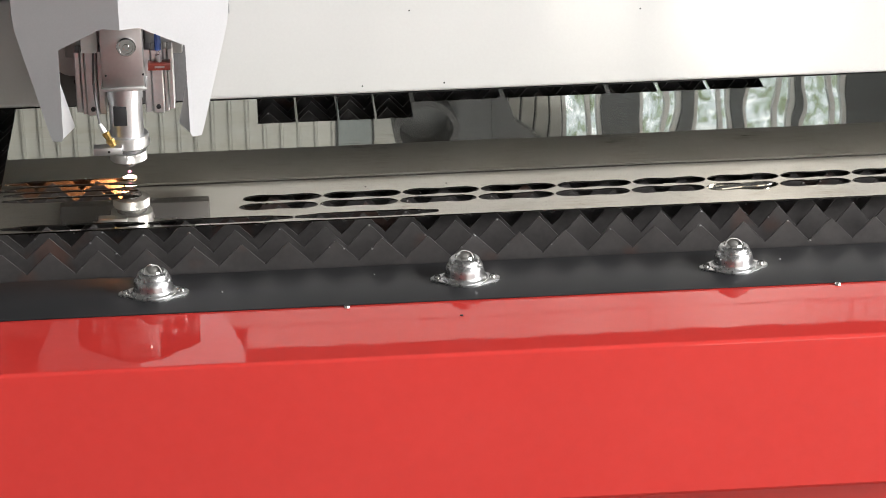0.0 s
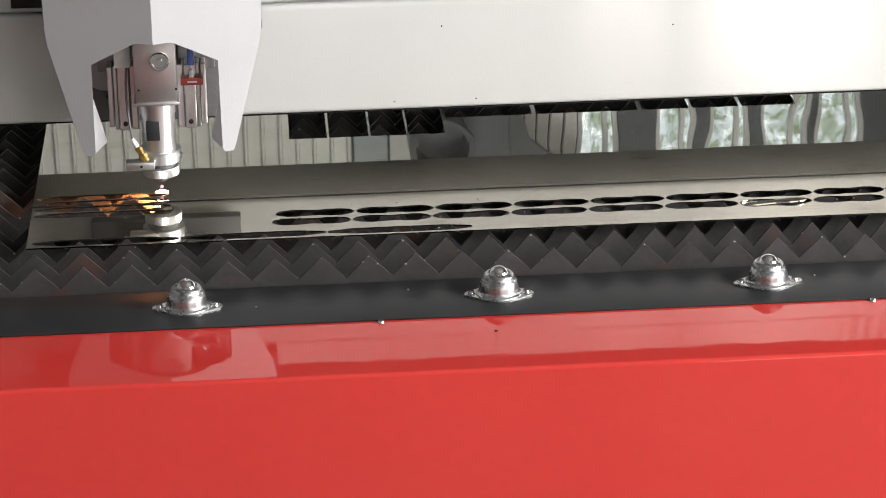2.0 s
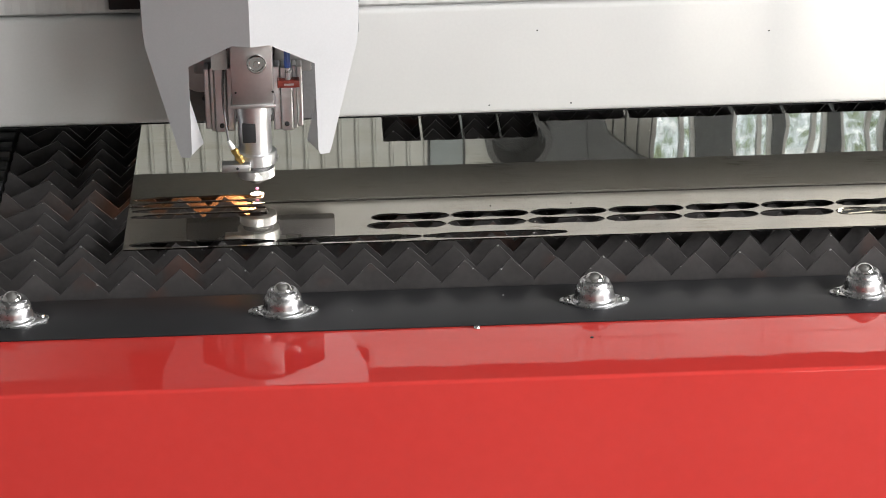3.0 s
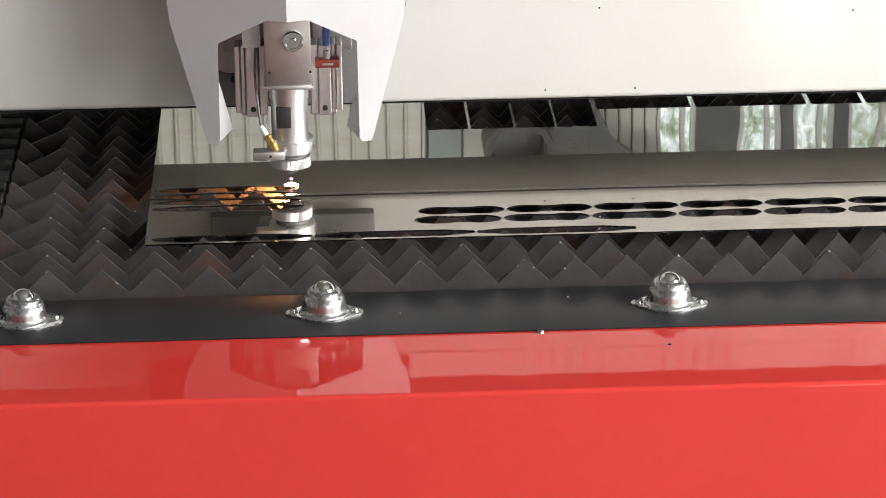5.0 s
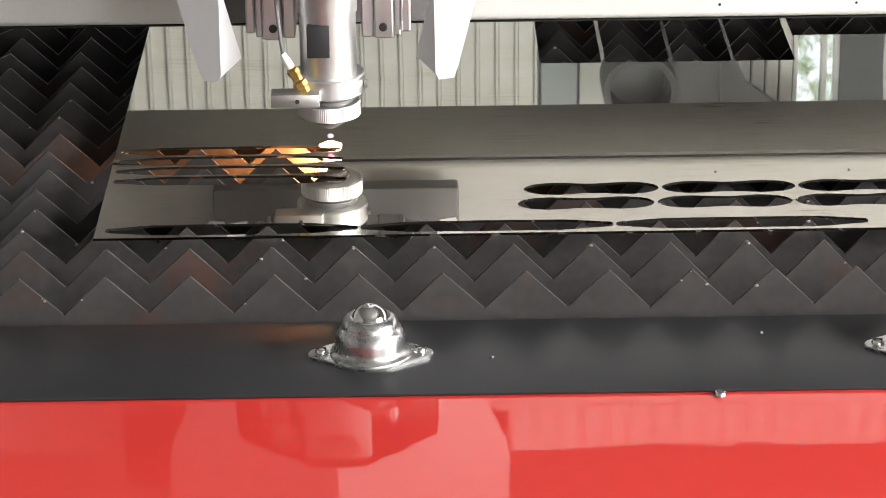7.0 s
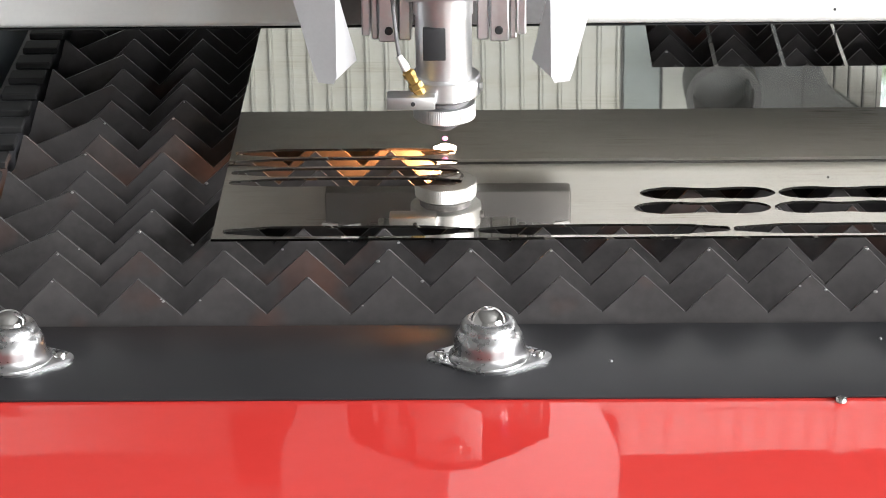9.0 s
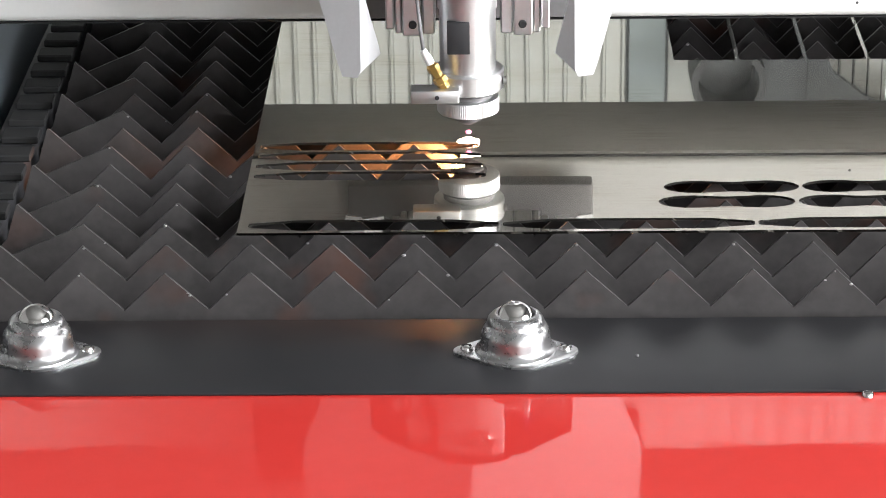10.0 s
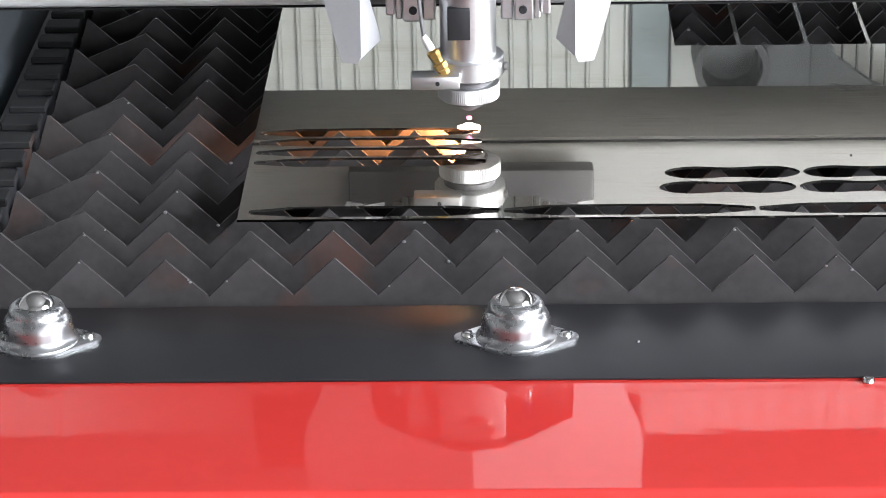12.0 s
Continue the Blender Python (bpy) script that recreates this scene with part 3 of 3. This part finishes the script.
for sgn in (-1, 1):
    part("hood_panel", hood_side(sgn), HOOD, head, "light grey painted hood panel")
    # side return and the stiffening fin of the leg
    part("hood_side", prism([(side_y + 0.0022, 1.30), (0.11, 1.30), (0.11, 1.10), (0.02, 1.085), (side_y + 0.0022, 1.10)], "x", sgn * hood_w - 0.001, sgn * hood_w + 0.001), HOOD, head)
    bm = bmesh.new()
    f = facet(0.079) + 0.0024
    a = [(sgn * 0.0785, f, 0.9420), (sgn * 0.0785, f, 1.020), (sgn * 0.0650, f + 0.022, 0.9560), (sgn * 0.0640, f + 0.024, 0.9490)]
    v1 = [bm.verts.new(p) for p in a]
    v2 = [bm.verts.new((p[0] + sgn * 0.0018, p[1], p[2])) for p in a]
    bm.faces.new(v1), bm.faces.new(v2[::-1])
    for k in range(4):
        bm.faces.new((v1[k], v2[k], v2[(k + 1) % 4], v1[(k + 1) % 4]))
    bmesh.ops.recalc_face_normals(bm, faces=bm.faces)
    part("leg_fin", bm, HOOD, head)
part("hood_top", box((-0.13, -0.03, 1.296), (0.13, 0.12, 1.300)), HOOD, head)
part("slider_plate", box((-0.095, 0.085, 0.952), (0.095, 0.105, 1.29), 0.003), SLIDER, head)
part("carriage", box((-0.092, 0.1055, 0.975), (0.092, 0.1285, 1.09), 0.003), SLIDER, head)
for sx in (-0.062, 0.055):
    part("bolt", lathe([(0, 0), (0.0042, 0), (0.0042, 0.003), (0.003, 0.004), (0, 0.004)], 16, (sx, 0.085, 0.985), Matrix.Rotation(radians(90), 4, "X")), BLACK, head)

part("slider_block", box((-0.178, 0.112, 1.094), (0.1345, 0.127, 1.20), 0.002), BLACK, head)

# square block with a large round lens cap
blk = part("block", box((-0.0255, -0.026, 1.010), (0.0255, 0.030, 1.130), 0.0018), ALU_DULL, head, "square brushed aluminium block")
part("base_flange", box((-0.0275, -0.0275, 1.006), (0.0275, 0.032, 1.0105), 0.0008), ALU, head)
part("end_cap", lathe([(0, 0.0), (0.0118, 0), (0.0118, 0.0035), (0.0105, 0.005), (0.0085, 0.005), (0.0080, 0.003), (0.004, 0.003), (0.0035, 0.0042), (0, 0.0042)], 32, (0.006, -0.026, 1.0625), Matrix.Rotation(radians(90), 4, "X")), CHROME, blk)
for sx in (-0.0205, 0.0245):
    part("grub_screw", lathe([(0, 0), (0.0014, 0), (0.0014, 0.0008), (0, 0.0009)], 12, (sx, -0.026, 1.0265), Matrix.Rotation(radians(90), 4, "X")), BLACK, blk)

# nozzle tube and its collars
part("nozzle_tube", lathe([(0, 1.006), (0.0216, 1.006), (0.0216, 0.9895), (0.0205, 0.9895), (0.0205, 0.940), (0, 0.940)], 48), ALU, head)
part("flat_window", box((-0.0145, -0.0224, 0.960), (0.0018, -0.0160, 0.984), 0.0006), BLACK, head)
part("collar", lathe([(0.0200, 0.9432), (0.0252, 0.9430), (0.0262, 0.9420), (0.0262, 0.9290), (0.0252, 0.9280), (0, 0.9280)], 48), ALU, head)
part("ceramic_ring", lathe([(0.0190, 0.9280), (0.0190, 0.9250), (0.0196, 0.9248), (0.0196, 0.9232), (0.0172, 0.9230), (0.0172, 0.9212), (0.0, 0.9212)], 48), SLIDER, head)
bm = lathe([(0.0, 0.9212), (0.0220, 0.9212), (0.0228, 0.9204), (0.0228, 0.9108), (0.0220, 0.9100), (0.0, 0.9098)], 200)
for v in bm.verts:
    q = math.hypot(v.co.x, v.co.y)
    if q > 0.0225 and round(math.atan2(v.co.y, v.co.x) / (2 * math.pi) * 200) % 2:
        v.co.x, v.co.y = v.co.x * 0.985, v.co.y * 0.985
part("lock_ring", bm, ALU, head, "knurled aluminium ring", True)
part("nozzle_seat", lathe([(0.0118, 0.9098), (0.0118, 0.9084), (0.0134, 0.9082), (0.0134, 0.9066), (0.0112, 0.9060), (0.0112, 0.9048), (0.0104, 0.9036), (0, 0.9036)], 36), SLIDER, head)
part("nozzle_tip", lathe([(0.0080, 0.9036), (0.0074, 0.9018), (0.0040, 0.8996), (0.0022, 0.8992), (0, 0.8992)], 32), SLIDER, head)
part("clamp_screw", lathe([(0, 0), (0.003, 0), (0.003, 0.0025), (0, 0.0025)], 14, (0.0256, -0.006, 0.9350), Matrix.Rotation(radians(90), 4, "Y")), ALU_DULL, head)

# sensor clamp with brass connector and cable
arm = part("sensor_arm", box((-0.041, -0.034, 0.9265), (-0.006, -0.018, 0.9365), 0.0012), ALU, head)
part("screw", lathe([(0, 0), (0.0016, 0), (0.0016, 0.001), (0, 0.001)], 12, (-0.022, -0.034, 0.9315), Matrix.Rotation(radians(90), 4, "X")), BLACK, arm)
tilt = Matrix.Rotation(radians(-28), 4, "Y")
con = part("connector", lathe([(0, 0), (0.0042, 0), (0.0042, 0.004), (0.0052, 0.005), (0.0052, 0.009), (0.0038, 0.010), (0.0038, 0.014), (0.0046, 0.015), (0.0046, 0.019), (0.0026, 0.021), (0, 0.021)], 6, (-0.0165, -0.026, 0.9362), tilt), BRASS, head, "hexagonal brass connector")
part("boot", lathe([(0, 0), (0.0030, 0), (0.0032, 0.004), (0.0022, 0.012), (0, 0.012)], 14, (-0.0262, -0.026, 0.9547), tilt), WHITE_PLASTIC, con)
tube([(-0.0315, -0.026, 0.965), (-0.034, -0.024, 0.985), (-0.037, -0.006, 1.02), (-0.034, 0.02, 1.07), (-0.03, 0.03, 1.14)], 0.0014, SLIDER, "sensor_cable", head)

# slide blocks either side with ribbed front
for sgn in (-1, 1):
    bm = bmesh.new()
    for a, b, d in ((0.024, 0.033, 0.016), (0.0335, 0.0475, 0.012), (0.048, 0.053, 0.018), (0.0535, 0.060, 0.015)):
        lo, hi = sorted((sgn * a, sgn * b))
        add_box(bm, (lo, d, 0.9630 + (0.004 if b > 0.055 else 0)), (hi, 0.06, 1.045), 0.0012, 1)
    sb = part("slide_block", bm, ALU, head)
    part("bolt", lathe([(0, 0), (0.0030, 0), (0.0030, 0.002), (0.0020, 0.003), (0, 0.003)], 14, (sgn * 0.040, 0.012, 0.972), Matrix.Rotation(radians(90), 4, "X")), BLACK, sb)
    part("bracket", box((min(sgn * 0.026, sgn * 0.072), 0.040, 1.030), (max(sgn * 0.026, sgn * 0.072), 0.080, 1.078), 0.002), ALU_DULL, head)
part("cylinder_block", box((-0.050, 0.004, 1.046), (-0.030, 0.024, 1.085), 0.001), WHITE_PLASTIC, head)
part("valve", box((0.030, 0.000, 1.022), (0.057, 0.016, 1.031), 0.0008), RED_PLASTIC, head, "small red valve block")
part("valve_label", box((0.038, -0.0006, 1.0252), (0.050, -0.0002, 1.0276)), ALU_DULL, head)
part("fitting", lathe([(0, 1.031), (0.0038, 1.031), (0.0038, 1.040), (0.0028, 1.041), (0.0028, 1.048), (0, 1.048)], 14, (0.043, 0.008, 0)), ZINC, head)
tube([(0.043, 0.008, 1.046), (0.043, 0.010, 1.065), (0.046, 0.02, 1.09), (0.05, 0.03, 1.14)], 0.0042, BLUE_PLASTIC, "air_hose", head, "blue air hose")
part("round_shield", lathe([(0, 0), (0.026, 0), (0.026, 0.003), (0, 0.003)], 36, (-0.066, 0.082, 1.02), Matrix.Rotation(radians(90), 4, "X")), ALU_DULL, head)

# ---- the cutting spark ----
spark = thing("cutting_spark", (XN, YN, 0.885), "white-hot sparks and pink glow under the nozzle", "sparks")
rs = random.Random(9)
bm = bmesh.new()
bmesh.ops.create_icosphere(bm, subdivisions=3, radius=0.0019, matrix=Matrix.LocRotScale((0.0, -0.001, 0.0085), None, (1.2, 1.0, 0.9)))
part("plasma", bm, PLASMA, spark, "small pink plasma ball")
bm = bmesh.new()
for dx, dz, r in ((0.0, 0.0014, 0.0042), (0.0045, 0.0010, 0.0030), (-0.0055, 0.0008, 0.0026), (0.004, -0.009, 0.0050), (0.008, -0.014, 0.0040), (-0.004, -0.008, 0.0036)):
    bmesh.ops.create_icosphere(bm, subdivisions=2, radius=r, matrix=Matrix.LocRotScale((dx, -0.001, dz), None, (1.5, 0.8, 0.75)))
part("melt", bm, SPARK, spark, "white-hot molten metal")
bm = bmesh.new()
for _ in range(26):
    a, up, ln = rs.uniform(-0.5, 1.0) * math.pi, rs.uniform(-0.9, 0.05), rs.uniform(0.006, 0.020)
    d = Vector((math.cos(a), 0.25 * math.sin(a) - 0.25, up)).normalized()
    m = d.to_track_quat("Z", "Y").to_matrix().to_4x4()
    bmesh.ops.create_cone(bm, cap_ends=True, segments=5, radius1=0.0004, radius2=0.0001, depth=ln, matrix=Matrix.Translation(Vector((0.002, -0.004, -0.004)) + d * ln * 0.7) @ m)
part("streaks", bm, SPARK, spark)
flame = new("spark_light", bpy.data.lights.new("spark_light", "POINT"))
flame.data.energy, flame.data.color, flame.data.shadow_soft_size = 6.0, (1.0, 0.37, 0.12), 0.006
flame.location = (XN + 0.004, YN + 0.0225, 0.8535)
